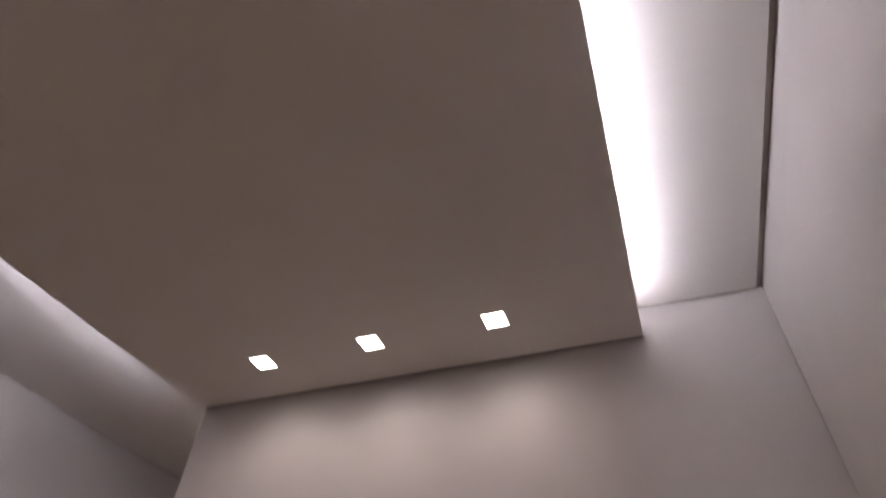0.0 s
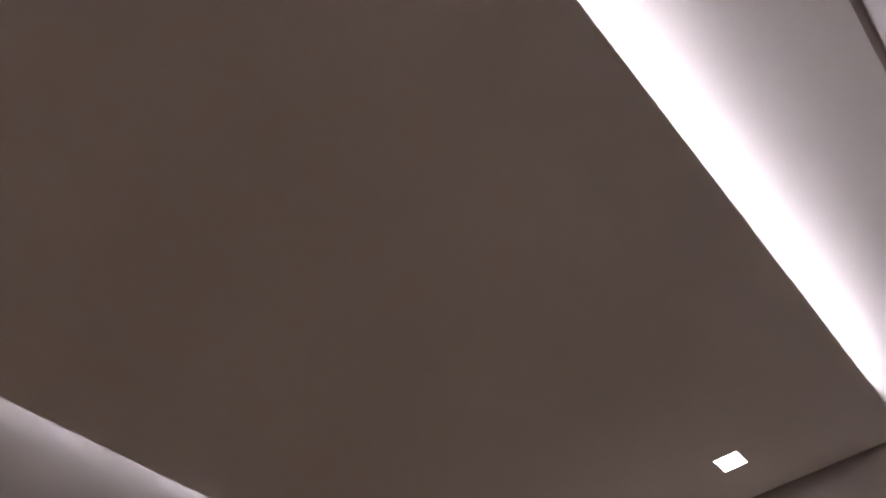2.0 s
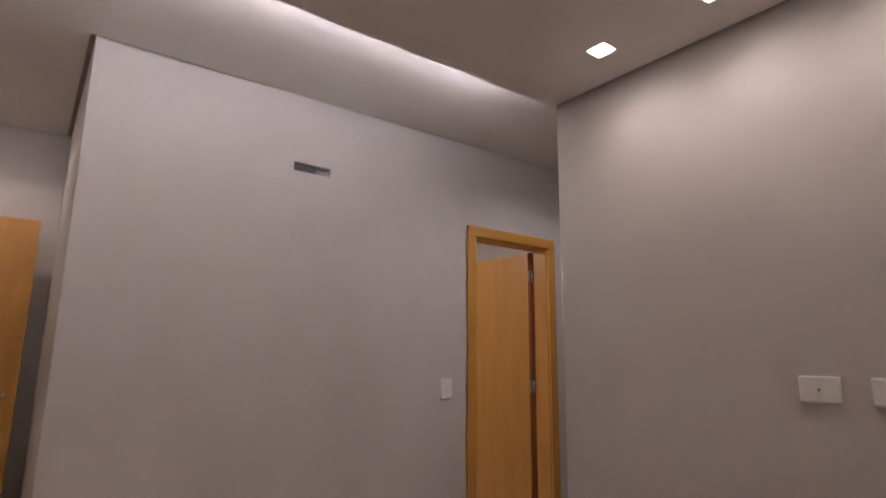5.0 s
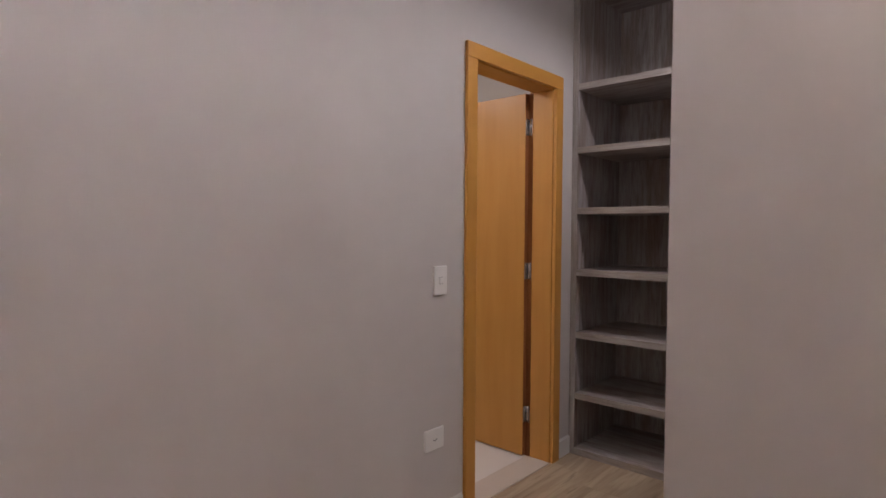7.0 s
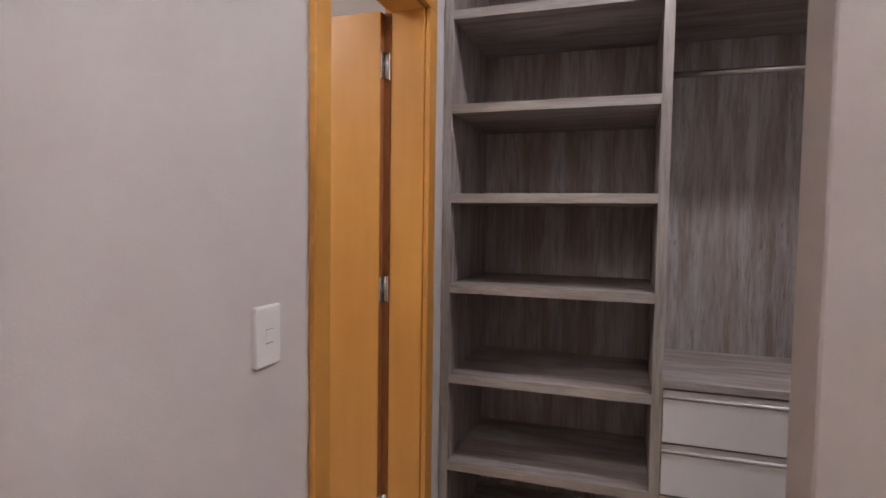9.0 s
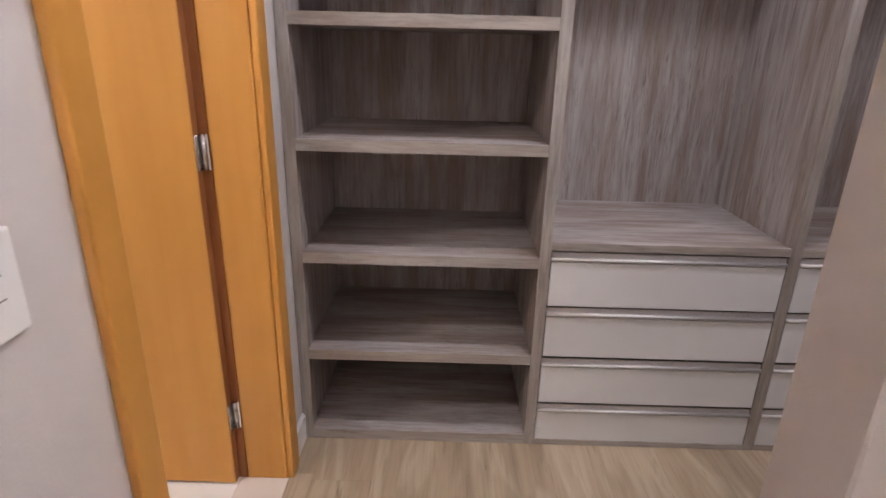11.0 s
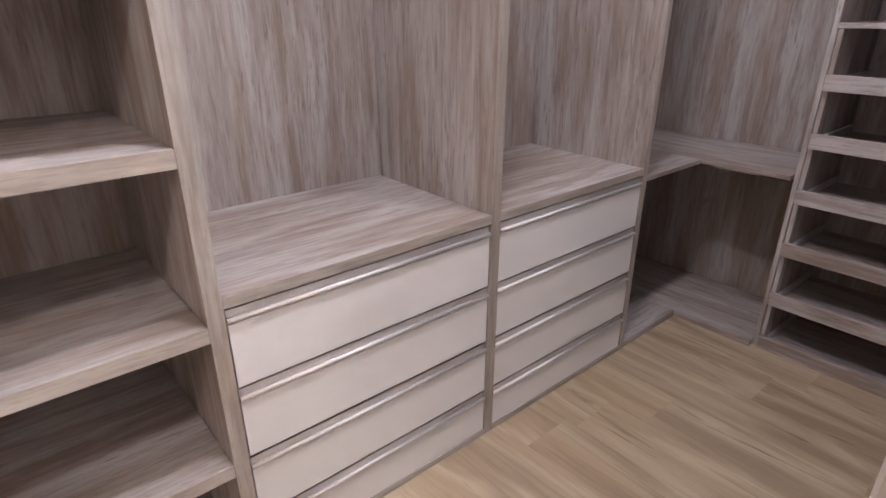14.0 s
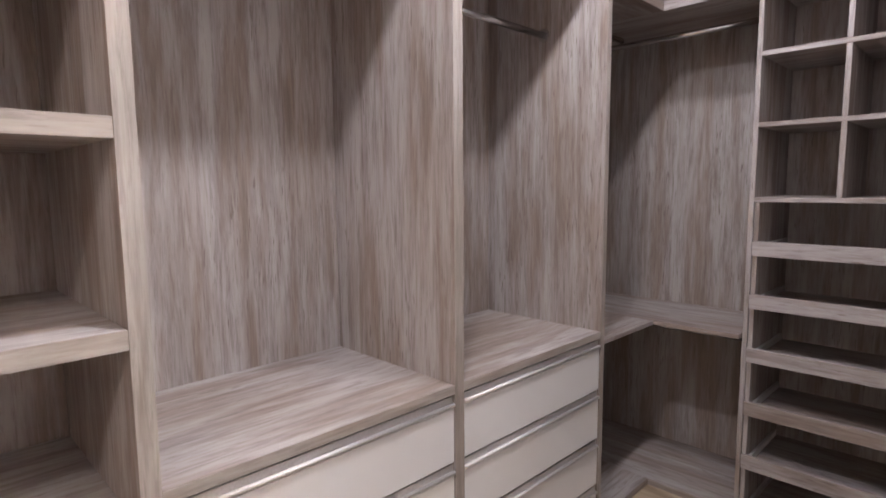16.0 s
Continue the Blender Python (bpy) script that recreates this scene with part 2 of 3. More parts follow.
def piece(name, bm, mat, owner, label=""):
    return under(owner, part(name, bm, mat, None, label))


def structure(name, bm, mat, label="", category="wall"):
    return tagged(part(name, bm, mat), label, category, "", "structure")


# ---- structure ----
SLOT = (-2.212, -1.992, 2.302, 2.351)
bm = box(AC_END, SLOT[0], 0, 0.15, 0, SHELL)
add_box(bm, SLOT[0], SLOT[1], 0, 0.15, 0, SLOT[2])
add_box(bm, SLOT[0], SLOT[1], 0, 0.15, SLOT[3], SHELL)
add_box(bm, SLOT[0], SLOT[1], 0.07, 0.15, SLOT[2], SLOT[3])
add_box(bm, SLOT[1], DOOR_L, 0, 0.15, 0, SHELL)
add_box(bm, DOOR_R, BACK + 0.15, 0, 0.15, 0, SHELL)
add_box(bm, DOOR_L, DOOR_R, 0, 0.15, DOOR_H, SHELL)
wall_north = structure("wall_north", bm, wall_paint, "greige painted plaster wall with an air-conditioner cut-out and a doorway")
structure("wall_closet_back", box(BACK + 0.02, BACK + 0.17, WALL_R - 0.15, 0, 0, SHELL), wall_paint, "greige painted wall behind the wardrobes")
structure("wall_south", box(BED_BACK - 0.15, BACK + 0.02, WALL_R - 0.15, WALL_R, 0, SHELL), wall_paint, "greige painted plaster side wall of bedroom and closet")
structure("partition_wall", box(PART_N, PART_F, WALL_R, PART_E, 0, SHELL, bevel=0.004), wall_paint, "greige painted partition wall between bedroom and closet, with a free end")
structure("wall_closet_end", box(PART_F, BACK + 0.02, WALL_R, CLOSET_END - 0.0125, 0, SHELL), wall_paint, "greige painted wall behind the closet end panels")
structure("wall_bed_back", box(BED_BACK - 0.15, BED_BACK, WALL_R, 0.15, 0, SHELL), wall_paint, "greige painted plaster wall at the far end of the bedroom")
structure("wall_hall_corner", box(BED_BACK, HALL_L, 0, 0.15, 0, SHELL), wall_paint, "greige painted wall beside the hall")
structure("wall_hall_left", box(HALL_L - 0.15, HALL_L, 0.15, HALL_END, 0, SHELL), wall_paint, "greige painted hall wall")
structure("wall_hall_end", box(HALL_L - 0.15, AC_END + 0.15, HALL_END, HALL_END + 0.15, 0, SHELL), wall_paint, "greige painted end wall of the hall")
structure("wall_hall_right", box(AC_END, AC_END + 0.15, 0.15, HALL_END, 0, SHELL), wall_paint, "greige painted wall between hall and bathroom")
structure("wall_bath_end", box(AC_END + 0.15, BACK + 0.17, 1.9, 2.0, 0, SHELL), tile_white, "white tiled bathroom wall")
structure("wall_bath_side", box(BACK + 0.02, BACK + 0.17, 0.15, 1.9, 0, SHELL), tile_white, "white tiled bathroom side wall")
structure("wall_bath_far", box(-2.2, -2.1, 0.15, 1.9, 0, SHELL), tile_white, "white tiled bathroom side wall")
structure("slab_above", box(BED_BACK - 0.15, BACK + 0.17, WALL_R - 0.15, 2.0, SHELL, SHELL + 0.1), dark_void, "rough dark slab above the plaster ceiling", "ceiling")
structure("floor_slab", box(BED_BACK - 0.15, BACK + 0.17, WALL_R - 0.15, 2.0, -0.15, -0.012), dark_void, "dark screed under the floor planks", "floor")
G, T = 0.024, 0.018
bm = box(BED_BACK + G, PART_N - 0.012, PANEL_L - 0.12, -0.018, CEIL, CEIL + T)
add_box(bm, PART_N - 0.012, BACK, PART_E, -0.018, CEIL, CEIL + T)
add_box(bm, PART_F + 0.01, BACK, CLOSET_END, PART_E, CEIL, CEIL + T)
add_box(bm, BED_BACK + G, PART_N - 0.012, WALL_R + G, PANEL_R + 0.12, CEIL, CEIL + T)
add_box(bm, HALL_L + G, AC_END - G, -0.018, HALL_END - 0.012, CEIL, CEIL + T)
add_box(bm, BED_BACK + G, PART_N - 0.012, PANEL_R + 0.12, PANEL_L - 0.12, CEIL, CEIL + T)
structure("ceiling", bm, ceiling_paint, "smooth white plaster ceiling with dark shadow gaps along the walls", "ceiling")
SPOT_X, SPOT_Y, HOLE = -1.453, (-1.503, -2.001, -2.513), 0.047
bm = box(BED_BACK + 0.012, SPOT_X - HOLE, PANEL_R, PANEL_L, LOW, LOW + 0.03)
add_box(bm, SPOT_X + HOLE, PART_N - 0.030, PANEL_R, PANEL_L, LOW, LOW + 0.03)
ys = [PANEL_L] + [v for y in SPOT_Y for v in (y + HOLE, y - HOLE)] + [PANEL_R]
for a, b in zip(ys[::2], ys[1::2]):
    add_box(bm, SPOT_X - HOLE, SPOT_X + HOLE, b, a, LOW, LOW + 0.03)
structure("ceiling_panel", bm, ceiling_paint, "dropped plaster ceiling panel with lit cove edges", "ceiling")
bm = box(BED_BACK, PART_N, WALL_R, WALL_R + G + 0.02, CEIL + T + 0.001, CEIL + T + 0.006)
add_box(bm, BED_BACK, PART_N, -0.04, 0, CEIL + T + 0.001, CEIL + T + 0.006)
add_box(bm, AC_END - G - 0.02, AC_END, 0.001, HALL_END, CEIL + T + 0.001, CEIL + T + 0.006)
add_box(bm, PART_N - 0.03, PART_N, WALL_R + G + 0.02, PANEL_R, CEIL + T + 0.001, CEIL + T + 0.006)
structure("shadow_gap", bm, gap_paint, "dark recessed joint between ceiling and walls", "ceiling joint")
# added block: keeps cove light out of the joint, dark colour deepens its shade
structure("panel_joint_shade", box(PART_N - 0.029, PART_N, PANEL_R, PANEL_L - 0.002, LOW + 0.016, LOW + 0.0295), dark_void, "block in the joint between ceiling panel and partition, coloured dark for its shade", "ceiling joint")
structure("bath_ceiling", box(-2.1, BACK + 0.02, 0.15, 1.9, 2.62, 2.64), ceiling_paint, "white plaster bathroom ceiling", "ceiling")
structure("bath_floor", box(-2.1, BACK + 0.02, 0.153, 1.9, -0.011, 0.003), tile_white, "polished white stone bathroom floor", "floor")

# ---- lights that the place has, and an assumed rear row ----
for y, nm, mat in ((PANEL_L - 0.016, "cove near the closet", led_mat), (PANEL_R + 0.011, "cove by the side wall", led_mat_r)):
    strip = part("led_strip", box(BED_BACK + 0.1, PART_N - 0.14, y - 0.006, y + 0.006, LOW + 0.031, LOW + 0.036), mat)
    tagged(strip, "cool white glowing light strip on the " + nm, "light strip", "cove light strips")


def downlight(x, y, z, watts, cone=100, blend=0.7, size=0.1, label="square white recessed ceiling spotlight, switched on", color=WARM, soft=0.06):
    ob = thing("downlight", x, y, z, label, "ceiling light", "recessed ceiling spotlights")
    s, w = size / 2, 0.009
    bm = bmesh.new()
    add_box(bm, x - s, x + s, y - s, y - s + w, z - 0.005, z, 0.001)
    add_box(bm, x - s, x + s, y + s - w, y + s, z - 0.005, z, 0.001)
    add_box(bm, x - s, x - s + w, y - s + w, y + s - w, z - 0.005, z, 0.001)
    add_box(bm, x + s - w, x + s, y - s + w, y + s - w, z - 0.005, z, 0.001)
    piece("frame", bm, plastic, ob)
    piece("lamp_face", box(x - s + w, x + s - w, y - s + w, y + s - w, z - 0.003, z - 0.001), lamp_face, ob, "glowing white lamp face")
    spot(x, y, z - 0.012, watts, cone, blend, color, soft)
    return ob


def recessed_spot(x, y, z, watts):
    ob = thing("downlight", x, y, z, "square white recessed ceiling spotlight, switched on", "ceiling light", "recessed ceiling spotlights")
    s, w = HOLE - 0.001, 0.004
    bm = bmesh.new()
    for a in ((x - s, x + s, y - s, y - s + w), (x - s, x + s, y + s - w, y + s), (x - s, x - s + w, y - s + w, y + s - w), (x + s - w, x + s, y - s + w, y + s - w)):
        add_box(bm, *a, z - 0.001, z + 0.028)
    piece("frame", bm, plastic, ob)
    piece("housing", box(x - s + w, x + s - w, y - s + w, y + s - w, z + 0.024, z + 0.028), black_hole, ob)
    piece("lamp_face", box(x - s + w + 0.003, x + s - w - 0.003, y - s + w + 0.003, y + s - w - 0.003, z + 0.004, z + 0.0235, bevel=0.003), lamp_face, ob, "glowing white lamp face")
    spot(x, y, z - 0.004, watts, 168, 1.0)


for y in SPOT_Y:
    recessed_spot(SPOT_X, y, LOW, SPOT_W)
for y, watts in ((-1.05, CLOSET_W), (-1.85, CLOSET_W * 0.62)):
    downlight(-0.44, y, CEIL, watts, 160, 0.4, color=CLOSET_C, soft=0.075)
# unseen row, assumed to mirror the first; added to brighten floor, walls and panel
for y in SPOT_Y:
    downlight(-4.75, y, LOW, REAR_W, 126, 0.7)
downlight(-3.62, 1.02, CEIL, 6.5, 140, 0.5)


def bathroom_lamp(x, y, z, watts):
    ob = thing("surface_lamp", x, y, z, "round white surface lamp on the bathroom ceiling, switched on", "ceiling light")
    piece("base", rod((x, y, z - 0.03), (x, y, z), 0.11, 32), plastic, ob)
    piece("diffuser", rod((x, y, z - 0.055), (x, y, z - 0.031), 0.10, 32), lamp_face, ob, "glowing white diffuser")
    data = bpy.data.lights.new("surface_lamp_light", "POINT")
    data.energy, data.shadow_soft_size, data.color = watts, 0.08, WARM
    new("surface_lamp_light", data).location = (x, y, z - 0.16)


bathroom_lamp(-1.35, 1.15, 2.62, 3.5)


# ---- door to the bathroom ----
def bathroom_door():
    ob = thing("door_frame", (DOOR_L + DOOR_R) / 2, 0.07, 0, "honey-coloured varnished wooden door frame around an open doorway", "door frame")
    j, w, front = 0.028, 0.072, -0.020
    xl, xr, zh = DOOR_L + j, DOOR_R - j, DOOR_H - j      # clear opening
    piece("jamb", box(DOOR_L, xl, 0.001, 0.150, 0, DOOR_H, bevel=0.002), honey_z, ob)
    bm = box(xr, DOOR_R, 0.001, 0.132, 0, DOOR_H, bevel=0.005, segments=2)
    add_box(bm, xr + 0.013, DOOR_R, 0.132, 0.150, 0, DOOR_H)
    piece("jamb", bm, honey_z, ob)
    bm = box(xl, xr, 0.001, 0.132, zh, DOOR_H, bevel=0.005, segments=2)
    add_box(bm, xl, xr, 0.132, 0.150, zh + 0.013, DOOR_H)
    piece("head", bm, honey_x, ob)
    r = 0.005                                           # reveal between jamb and casing
    piece("casing", box(xl - r - w, xl - r, front, 0, 0, zh + r, bevel=0.004, segments=2), honey_z, ob)
    piece("casing", box(xr + r, xr + r + w, front, 0, 0, zh + r, bevel=0.004, segments=2), honey_z, ob)
    piece("casing", box(xl - r - w, xr + r + w, front, 0, zh + r + 0.0006, zh + r + w, bevel=0.004, segments=2), honey_x, ob)
    piece("casing", box(xr + 0.020, xr + r + w, 0.1505, 0.166, 0, DOOR_H + 0.04, bevel=0.003), honey_z, ob)
    piece("casing", box(xl - r - w, xl - r, 0.1505, 0.166, 0, DOOR_H + 0.04, bevel=0.003), honey_z, ob)
    # added filler: stops light leaking through, its dark colour stands for the gap's shade
    piece("gap_shade", box(xr + 0.0004, xr + 0.0128, 0.1325, 0.172, 0, zh, bevel=0.001), gap_shade_brown, ob, "filler strip with the hinge gap's shade in its reddish-brown colour")
    leaf = thing("door_leaf", xr, 0.17, 0, "honey-coloured flush wooden door leaf standing open into the bathroom", "door")
    a, b, y0 = xr - 0.036, xr - 0.001, 0.158
    panel = piece("panel", box(a, b, y0, y0 + 0.665, 0.012, zh - 0.004, bevel=0.002), honey_z, leaf)
    # shade on the leaf's hinge edge, put in as a dark strip
    part("shaded_edge_strip", box(a + 0.0025, b - 0.0025, y0 - 0.0012, y0 - 0.0002, 0.014, zh - 0.006), gap_shade_brown, panel, "hinge edge of the door, its shade painted reddish brown")
    for z in (1.900, 1.082, 0.250):
        bm = box(a + 0.003, b - 0.001, y0 - 0.0036, y0 - 0.0013, z - 0.048, z + 0.048, bevel=0.0006)
        for dz in (-0.034, 0.0, 0.034):
            bmesh.ops.create_cone(bm, cap_ends=True, segments=12, radius1=0.0042, radius2=0.0036, depth=0.0012,
                                  matrix=pose(a + 0.012 + 0.006 * (dz == 0), y0 - 0.0041, z + dz, 90))
        add_box(bm, xr - 0.0012, xr + 0.0003, 0.134, 0.1545, z - 0.048, z + 0.048)
        hinge = piece("hinge", bm, chrome, leaf, "shiny chrome hinge")
        part("knuckle", rod((b - 0.001, y0 - 0.011, z - 0.048), (b - 0.001, y0 - 0.011, z + 0.048), 0.0075), chrome, hinge)
    structure("threshold", box(xl, xr, -0.004, 0.152, -0.011, 0.004, bevel=0.001), stone, "beige stone threshold in the doorway", "threshold")


bathroom_door()


# ---- hall door ----
def hall_door():
    leaf = thing("door_leaf", -3.7, 1.2, 0, "honey-coloured flush wooden door leaf standing open in the hall", "door")
    piece("panel", box(-4.05, -3.295, 1.36, 1.395, 0.012, 2.1, bevel=0.002), honey_z, leaf)
    piece("handle", rod((-3.36, 1.31, 1.05), (-3.47, 1.31, 1.05), 0.009), chrome, leaf, "chrome lever handle")
    piece("rosette", rod((-3.36, 1.36, 1.05), (-3.36, 1.305, 1.05), 0.012), chrome, leaf)


hall_door()


# ---- wardrobes ----
PT = 0.036
SHELVES = (0.330, 0.688, 1.053, 1.411, 1.760, 2.123)
YA0, YA1 = -0.002, -0.842
YB1, YC1 = -1.642, -2.416
TOP = 2.73


def board(name, owner, a, mat, bevel=0.0015, label=""):
    ob = piece(name, box(*a, bevel=bevel), mat, owner, label)
    x0, x1, y0, y1, z0, z1 = a
    if mat in (wood_y, wood_z) and 0 <= x0 < 0.002:
        y0, y1 = sorted((y0, y1))
        part("edge_band", box(x0 - 0.0009, x0 - 0.00005, y0 + 0.0004, y1 - 0.0004, z0 + 0.0004, z1 - 0.0004), band_z if mat is wood_z else band_y, ob, "paler beige edge band")
    return ob


def shelf_tower():
    ob = thing("shelf_tower", 0.3, YA1 / 2, 0, "tall open shelving unit in grey-brown wood, empty shelves", "wardrobe")
    board("side_panel", ob, (0, BACK, YA0 - PT, YA0, 0, TOP), wood_z)
    board("side_panel", ob, (0, BACK, YA1, YA1 + PT, 0, TOP), wood_z)
    board("back_panel", ob, (BACK - 0.012, BACK, YA1 + PT, YA0 - PT, 0, TOP), wood_z)
    board("bottom_panel", ob, (0, BACK - 0.012, YA1 + PT, YA0 - PT, 0, 0.04), wood_y)
    board("top_panel", ob, (0, BACK - 0.012, YA1 + PT, YA0 - PT, TOP - 0.02, TOP), wood_y)
    for z in SHELVES:
        board("shelf", ob, (0.001, BACK - 0.012, YA1 + PT, YA0 - PT, z, z + PT), wood_y)


DRAWERS = ((0.557, 0.743), (0.366, 0.546), (0.180, 0.352), (0.022, 0.166))


def drawer_unit(y0, y1, thick, rail):
    """y0, y1: inner faces of the neighbouring upright and of this unit's own upright."""
    ob = thing("drawer_wardrobe", 0.3, (y0 + y1) / 2, 0, "grey-brown wooden wardrobe with four white drawers under an open hanging space", "wardrobe", "drawer wardrobes")
    board("side_panel", ob, (0, BACK, y1 - thick, y1, 0, TOP), wood_z)
    board("back_panel", ob, (BACK - 0.012, BACK, y1, y0, 0.75, TOP), wood_z)
    board("bottom_panel", ob, (0, BACK - 0.012, y1, y0, 0, 0.022), wood_y)
    board("counter", ob, (0, BACK - 0.012, y1, y0, 0.754, 0.781), wood_y)
    board("inner_panel", ob, (0.06, 0.07, y1, y0, 0.022, 0.754), steel_dark)
    board("shelf", ob, (0.001, BACK - 0.012, y1, y0, SHELVES[-1], SHELVES[-1] + PT), wood_y)
    board("top_panel", ob, (0, BACK - 0.012, y1, y0, TOP - 0.02, TOP), wood_y)
    for z0, z1 in DRAWERS:
        d = board("drawer_front", ob, (0.002, 0.020, y1 + 0.003, y0 - 0.003, z0, z1 - 0.0285), white_lacquer, 0.001, "glossy white lacquered drawer front")
        a, b = y1 + 0.003, y0 - 0.003
        bm = rod((0.0015, a, z1 - 0.0195), (0.0015, b, z1 - 0.0195), 0.0062, 12)
        add_box(bm, 0.0045, 0.020, a, b, z1 - 0.0265, z1 - 0.0245)
        add_box(bm, 0.0075, 0.011, a, b, z1 - 0.0245, z1 + 0.0035)
        part("handle_profile", bm, aluminium, d, "brushed aluminium handle rail along the drawer's top")
    piece("clothes_rail", rod((0.27, y1, rail), (0.27, y0, rail), 0.0125), chrome, ob, "chrome clothes rail")
    for y, s in ((y1, 1), (y0, -1)):
        piece("rail_bracket", rod((0.27, y, rail), (0.27, y + s * 0.008, rail), 0.024), chrome, ob)


def l_board(name, owner, z0, z1):
    """One leg along the end panel, the other butted to it in front of the back panel."""
    piece(name, box(-0.340, BACK - 0.012, CLOSET_END, -2.832, z0, z1, bevel=0.0012), wood_x, owner)
    piece(name, box(0, BACK - 0.012, -2.8315, YC1, z0, z1, bevel=0.0012), wood_y, owner)


def corner_unit():
    ob = thing("corner_wardrobe", 0.3, -3.1, 0, "open grey-brown wooden corner wardrobe with an angled shelf and rails", "wardrobe")
    board("back_panel", ob, (BACK - 0.012, BACK, CLOSET_END, YC1, 0, TOP), wood_z)
    board("end_panel", ob, (-0.340, BACK, CLOSET_END - 0.012, CLOSET_END - 0.0004, 0, TOP), wood_z)
    l_board("bottom_panel", ob, 0, 0.03)
    l_board("shelf", ob, 0.726, 0.744)
    l_board("shelf", ob, 2.022, 2.058)
    for p, q in (((-0.340, -3.00, 0.690), (BACK - 0.012, -3.00, 0.690)), ((-0.340, -3.04, 1.965), (BACK - 0.012, -3.04, 1.965)), ((0.28, YC1, 1.985), (0.28, -3.02, 1.985))):
        piece("clothes_rail", rod(p, q, 0.0125), chrome, ob, "chrome clothes rail")


RAILS = (0.0, 0.202, 0.420, 0.635, 0.846, 1.050)


def shoe_unit():
    x0, x1, y0, y1 = PART_F + 0.002, -0.341, CLOSET_END - 0.012, -2.870
    ob = thing("shoe_cabinet", (x0 + x1) / 2, -3.15, 0, "grey-brown wooden shoe cabinet with pull-out trays and cubbyholes above", "wardrobe")
    board("side_panel", ob, (x1 - 0.018, x1, y0, y1, 0, TOP), wood_z)
    board("side_panel", ob, (x0, x0 + 0.018, y0, y1, 0, TOP), wood_z)
    board("slide_strip", ob, (x1 - 0.037, x1 - 0.0205, y0 + 0.01, y1 - 0.002, 0, 1.254), wood_z)
    board("slide_strip", ob, (x0 + 0.0205, x0 + 0.037, y0 + 0.01, y1 - 0.002, 0, 1.254), wood_z)
    board("back_panel", ob, (x0 + 0.018, x1 - 0.018, y0, y0 + 0.01, 0, TOP), wood_z)
    a, b = x0 + 0.018, x1 - 0.018
    for z in (1.256, 1.534, 1.792, 2.05, 2.33):
        board("shelf", ob, (a, b, y0 + 0.01, y1, z, z + 0.018), wood_x)
    for x in (-0.625, -0.82):
        for z, h in ((1.274, 1.534), (1.552, 1.792), (1.810, 2.05), (2.068, 2.33)):
            board("divider", ob, (x - 0.009, x + 0.009, y0 + 0.01, y1 - 0.001, z, h), wood_z)
    a, b = a + 0.019, b - 0.019                          # between the slide strips
    for z in RAILS:
        tray = piece("shoe_tray", box(a + 0.014, b - 0.014, y0 + 0.05, y1 - 0.012, z + 0.008, z + 0.02), wood_x, ob)
        front = part("rail_front", box(a - 0.014, b + 0.014, y1 - 0.0015, y1 + 0.0165, z + 0.002, z + 0.058, bevel=0.0012), wood_x, tray)
        front.matrix_parent_inverse = tray.matrix_world.inverted()
        for x in (a + 0.001, b - 0.013):
            part("slide", box(x, x + 0.012, y0 + 0.06, y1 - 0.02, z + 0.021, z + 0.046, bevel=0.001), aluminium, tray)


shelf_tower()
drawer_unit(YA1, YB1 + PT, PT, 1.920)
drawer_unit(YB1, YC1 + 0.027, 0.027, 1.898)
corner_unit()
shoe_unit()


# ---- switches and sockets ----
def plate_north(x0, x1, z0, z1, kind, label):
    ob = thing(kind, (x0 + x1) / 2, 0, (z0 + z1) / 2, label, kind.split("_")[-1], "wall plates")
    piece("plate", pillow(x0, x1, -0.010, 0.006, z0, z1, bevel=0.0045), plastic, ob)
    cx, cz = (x0 + x1) / 2, (z0 + z1) / 2
    if kind == "light_switch":
        piece("surround", box(cx - 0.0135, cx + 0.0135, -0.0108, -0.0099, cz - 0.0165, cz + 0.0165, bevel=0.0004), plastic, ob)
        piece("rocker", pillow(cx - 0.0125, cx + 0.0125, -0.0128, -0.0105, cz - 0.0125, cz + 0.0125, bevel=0.0011), plastic, ob)
        for dz in (-0.0142, 0.0142):
            piece("groove", box(cx - 0.0125, cx + 0.0125, -0.0112, -0.0107, cz + dz - 0.0008, cz + dz + 0.0008), grey_metal_box, ob, "thin grey groove")
    else:
        socket_face(ob, Matrix.Translation((cx, -0.010, cz)))
    return ob


def socket_face(ob, m):
    """Six-sided three-pin outlet on a plate, facing -y before m."""
    bm = bmesh.new()
    bmesh.ops.create_cone(bm, cap_ends=True, segments=6, radius1=0.021, radius2=0.019, depth=0.002, matrix=m @ pose(0, -0.001, 0, 90) @ Matrix.Diagonal((1, 0.72, 1, 1)))
    piece("outlet", bm, plastic, ob)
    for dx, dz in ((-0.0095, 0), (0, -0.003), (0.0095, 0)):
        bm = bmesh.new()
        bmesh.ops.create_cone(bm, cap_ends=True, segments=10, radius1=0.0025, radius2=0.0025, depth=0.001, matrix=m @ pose(dx, -0.0023, dz, 90))
        piece("pin_hole", bm, black_hole, ob, "dark pin hole")


plate_north(-1.186, -1.102, 1.034, 1.161, "light_switch", "white plastic light switch beside the door frame")
plate_north(-1.239, -1.118, 0.363, 0.455, "power_socket", "white plastic power socket low on the greige wall")


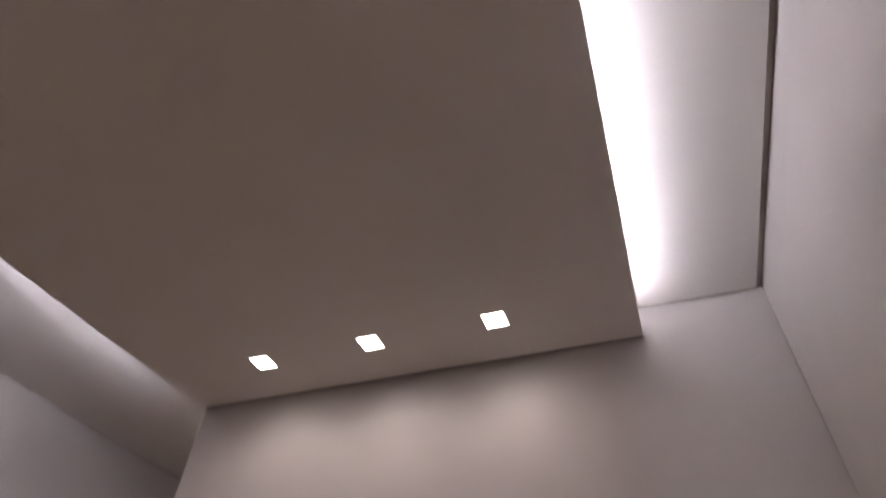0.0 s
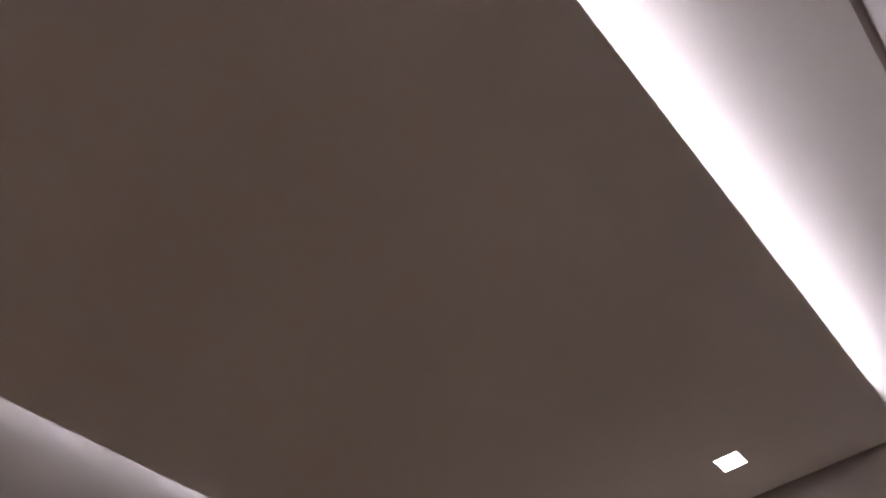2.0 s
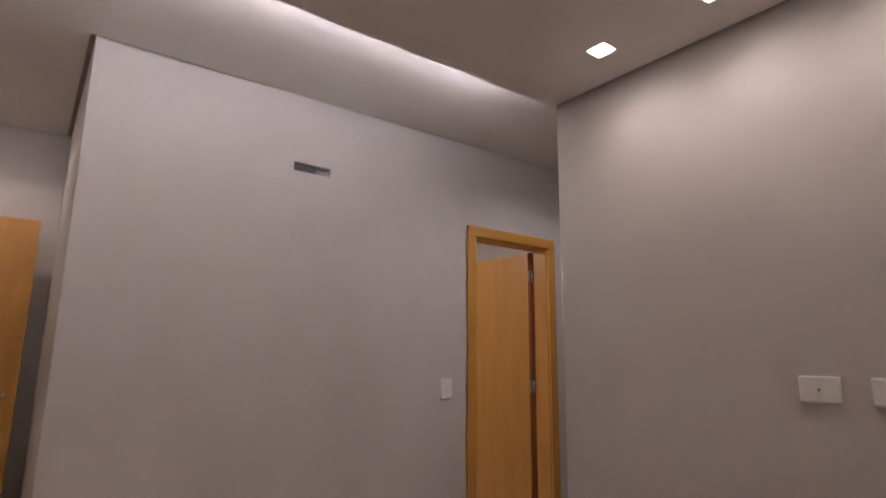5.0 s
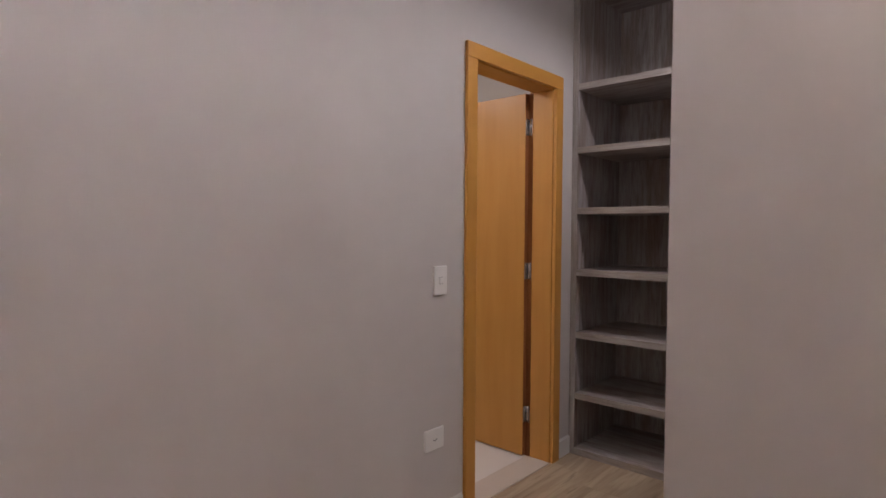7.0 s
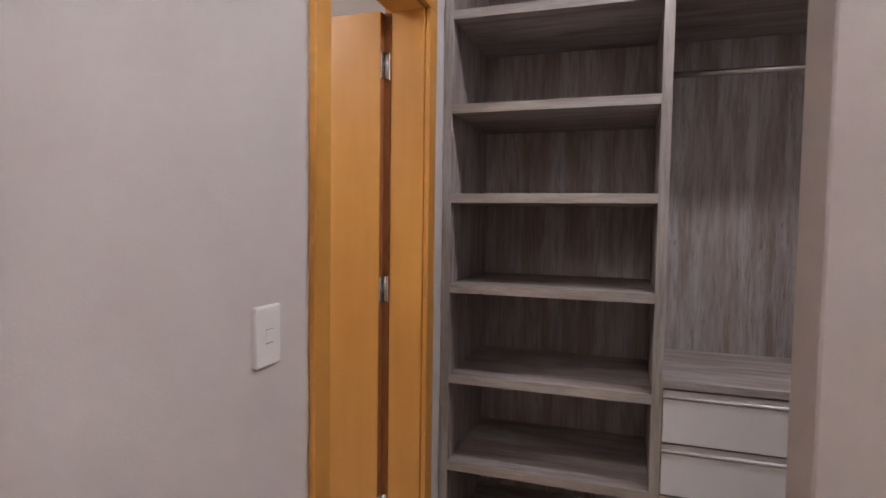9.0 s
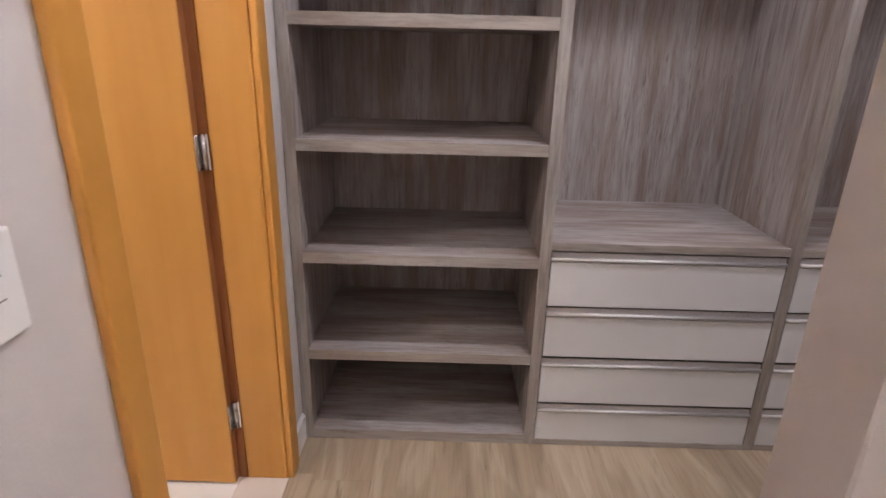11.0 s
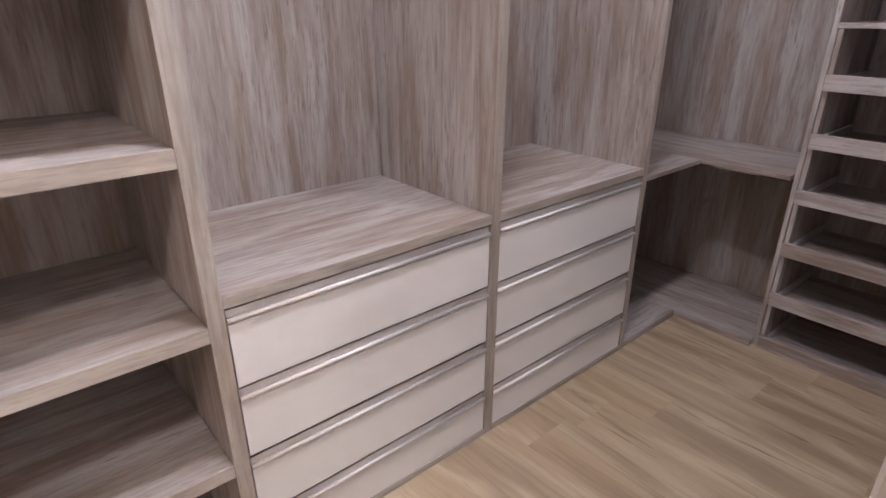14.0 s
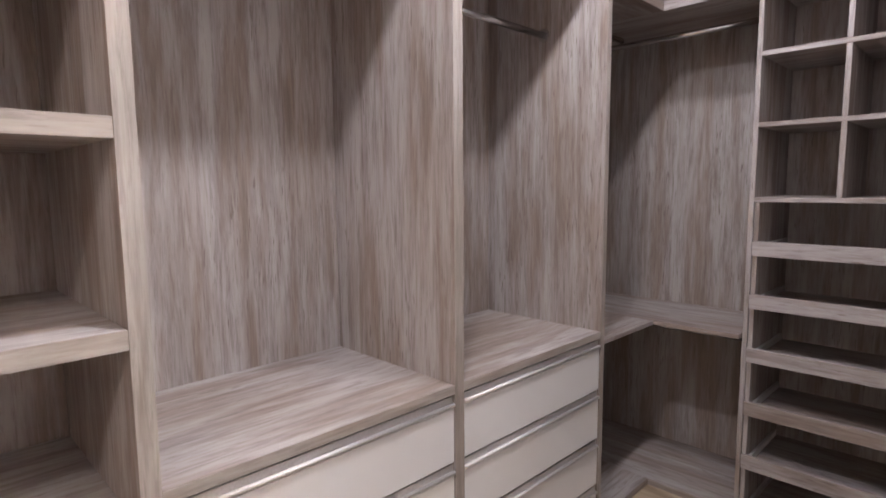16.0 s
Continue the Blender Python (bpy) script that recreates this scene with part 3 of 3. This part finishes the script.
def plate_part(y0, y1, z0, z1):
    ob = thing("power_socket", PART_N, (y0 + y1) / 2, (z0 + z1) / 2, "white plastic outlet plate with a dark hole on greige wall", "socket", "wall plates")
    piece("plate", pillow(PART_N - 0.012, PART_N + 0.006, y0, y1, z0, z1, bevel=0.005), plastic, ob)
    cy, cz = (y0 + y1) / 2, (z0 + z1) / 2
    piece("module", pillow(PART_N - 0.0135, PART_N - 0.0115, cy - 0.013, cy + 0.013, cz - 0.025, cz + 0.025, bevel=0.0008), plastic, ob)
    piece("cable_slot", rod((PART_N - 0.0141, cy, cz), (PART_N - 0.0134, cy, cz), 0.0042, 14), black_hole, ob, "dark cable slot")


plate_part(-2.159, -2.035, 1.156, 1.242)
plate_part(-2.366, -2.242, 1.156, 1.242)

# ---- baseboards ----
for nm, a in (("baseboard_1", (AC_END, -0.985, -0.012, 0, 0, 0.1)), ("baseboard_2", (-0.131, -0.002, -0.012, 0, 0, 0.1)),
              ("baseboard_3", (PART_N - 0.012, PART_N, WALL_R, PART_E, 0, 0.1))):
    bm = box(*a, bevel=0.002)
    x0, x1, y0, y1 = a[:4]
    if x1 - x0 > y1 - y0:
        add_box(bm, x0, x1, y0 + 0.005, y1, 0.1, 0.108, 0.002)
    structure(nm, bm, trim_paint, "white painted baseboard with a stepped top", "baseboard")

# ---- cut-out for the air conditioner ----
ob = thing("conduit_stub", -2.1, 0.05, 2.31, "grey conduit and cut pipe ends inside the wall opening", "conduit")
# liner near the front; its dark colour stands for the unlit void of the slot
piece("box_liner", box(SLOT[0] + 0.002, SLOT[1] - 0.085, 0.016, 0.068, SLOT[2] + 0.003, SLOT[3] - 0.006, bevel=0.004), slot_dark_grey, ob, "blue-grey liner, coloured dark for the depth of the slot")
piece("pipe", rod((SLOT[1] - 0.080, 0.026, SLOT[2] + 0.022), (SLOT[1] - 0.004, 0.018, SLOT[2] + 0.016), 0.014, 14), grey_metal_box, ob, "cut grey pipe end")
piece("pipe", rod((SLOT[1] - 0.084, 0.050, SLOT[2] + 0.034), (SLOT[1] - 0.010, 0.046, SLOT[2] + 0.032), 0.009, 12), aluminium, ob, "cut metal pipe end")

# ---- floor planks ----
floor = structure("floor", box(BED_BACK, BACK, WALL_R, HALL_END, -0.011, -0.0012), plank_wood, "light oak wood-look plank floor", "floor")
W, L = 0.20, 1.22
rng = random.Random(4)
y = WALL_R
while y < HALL_END:
    x = BED_BACK - rng.random() * L
    y1 = y + W
    while x < BACK:
        x0, x1 = max(x, BED_BACK), min(x + L, BACK)
        if y > 0:
            x0, x1 = max(x0, HALL_L), min(x1, AC_END)
        if x1 - x0 > 0.03:
            part("plank", box(x0 + 0.0003, x1 - 0.0003, y + 0.0003, min(y1, HALL_END) - 0.0003, -0.001, 0.0), plank_wood, floor)
        x += L
    y = y1
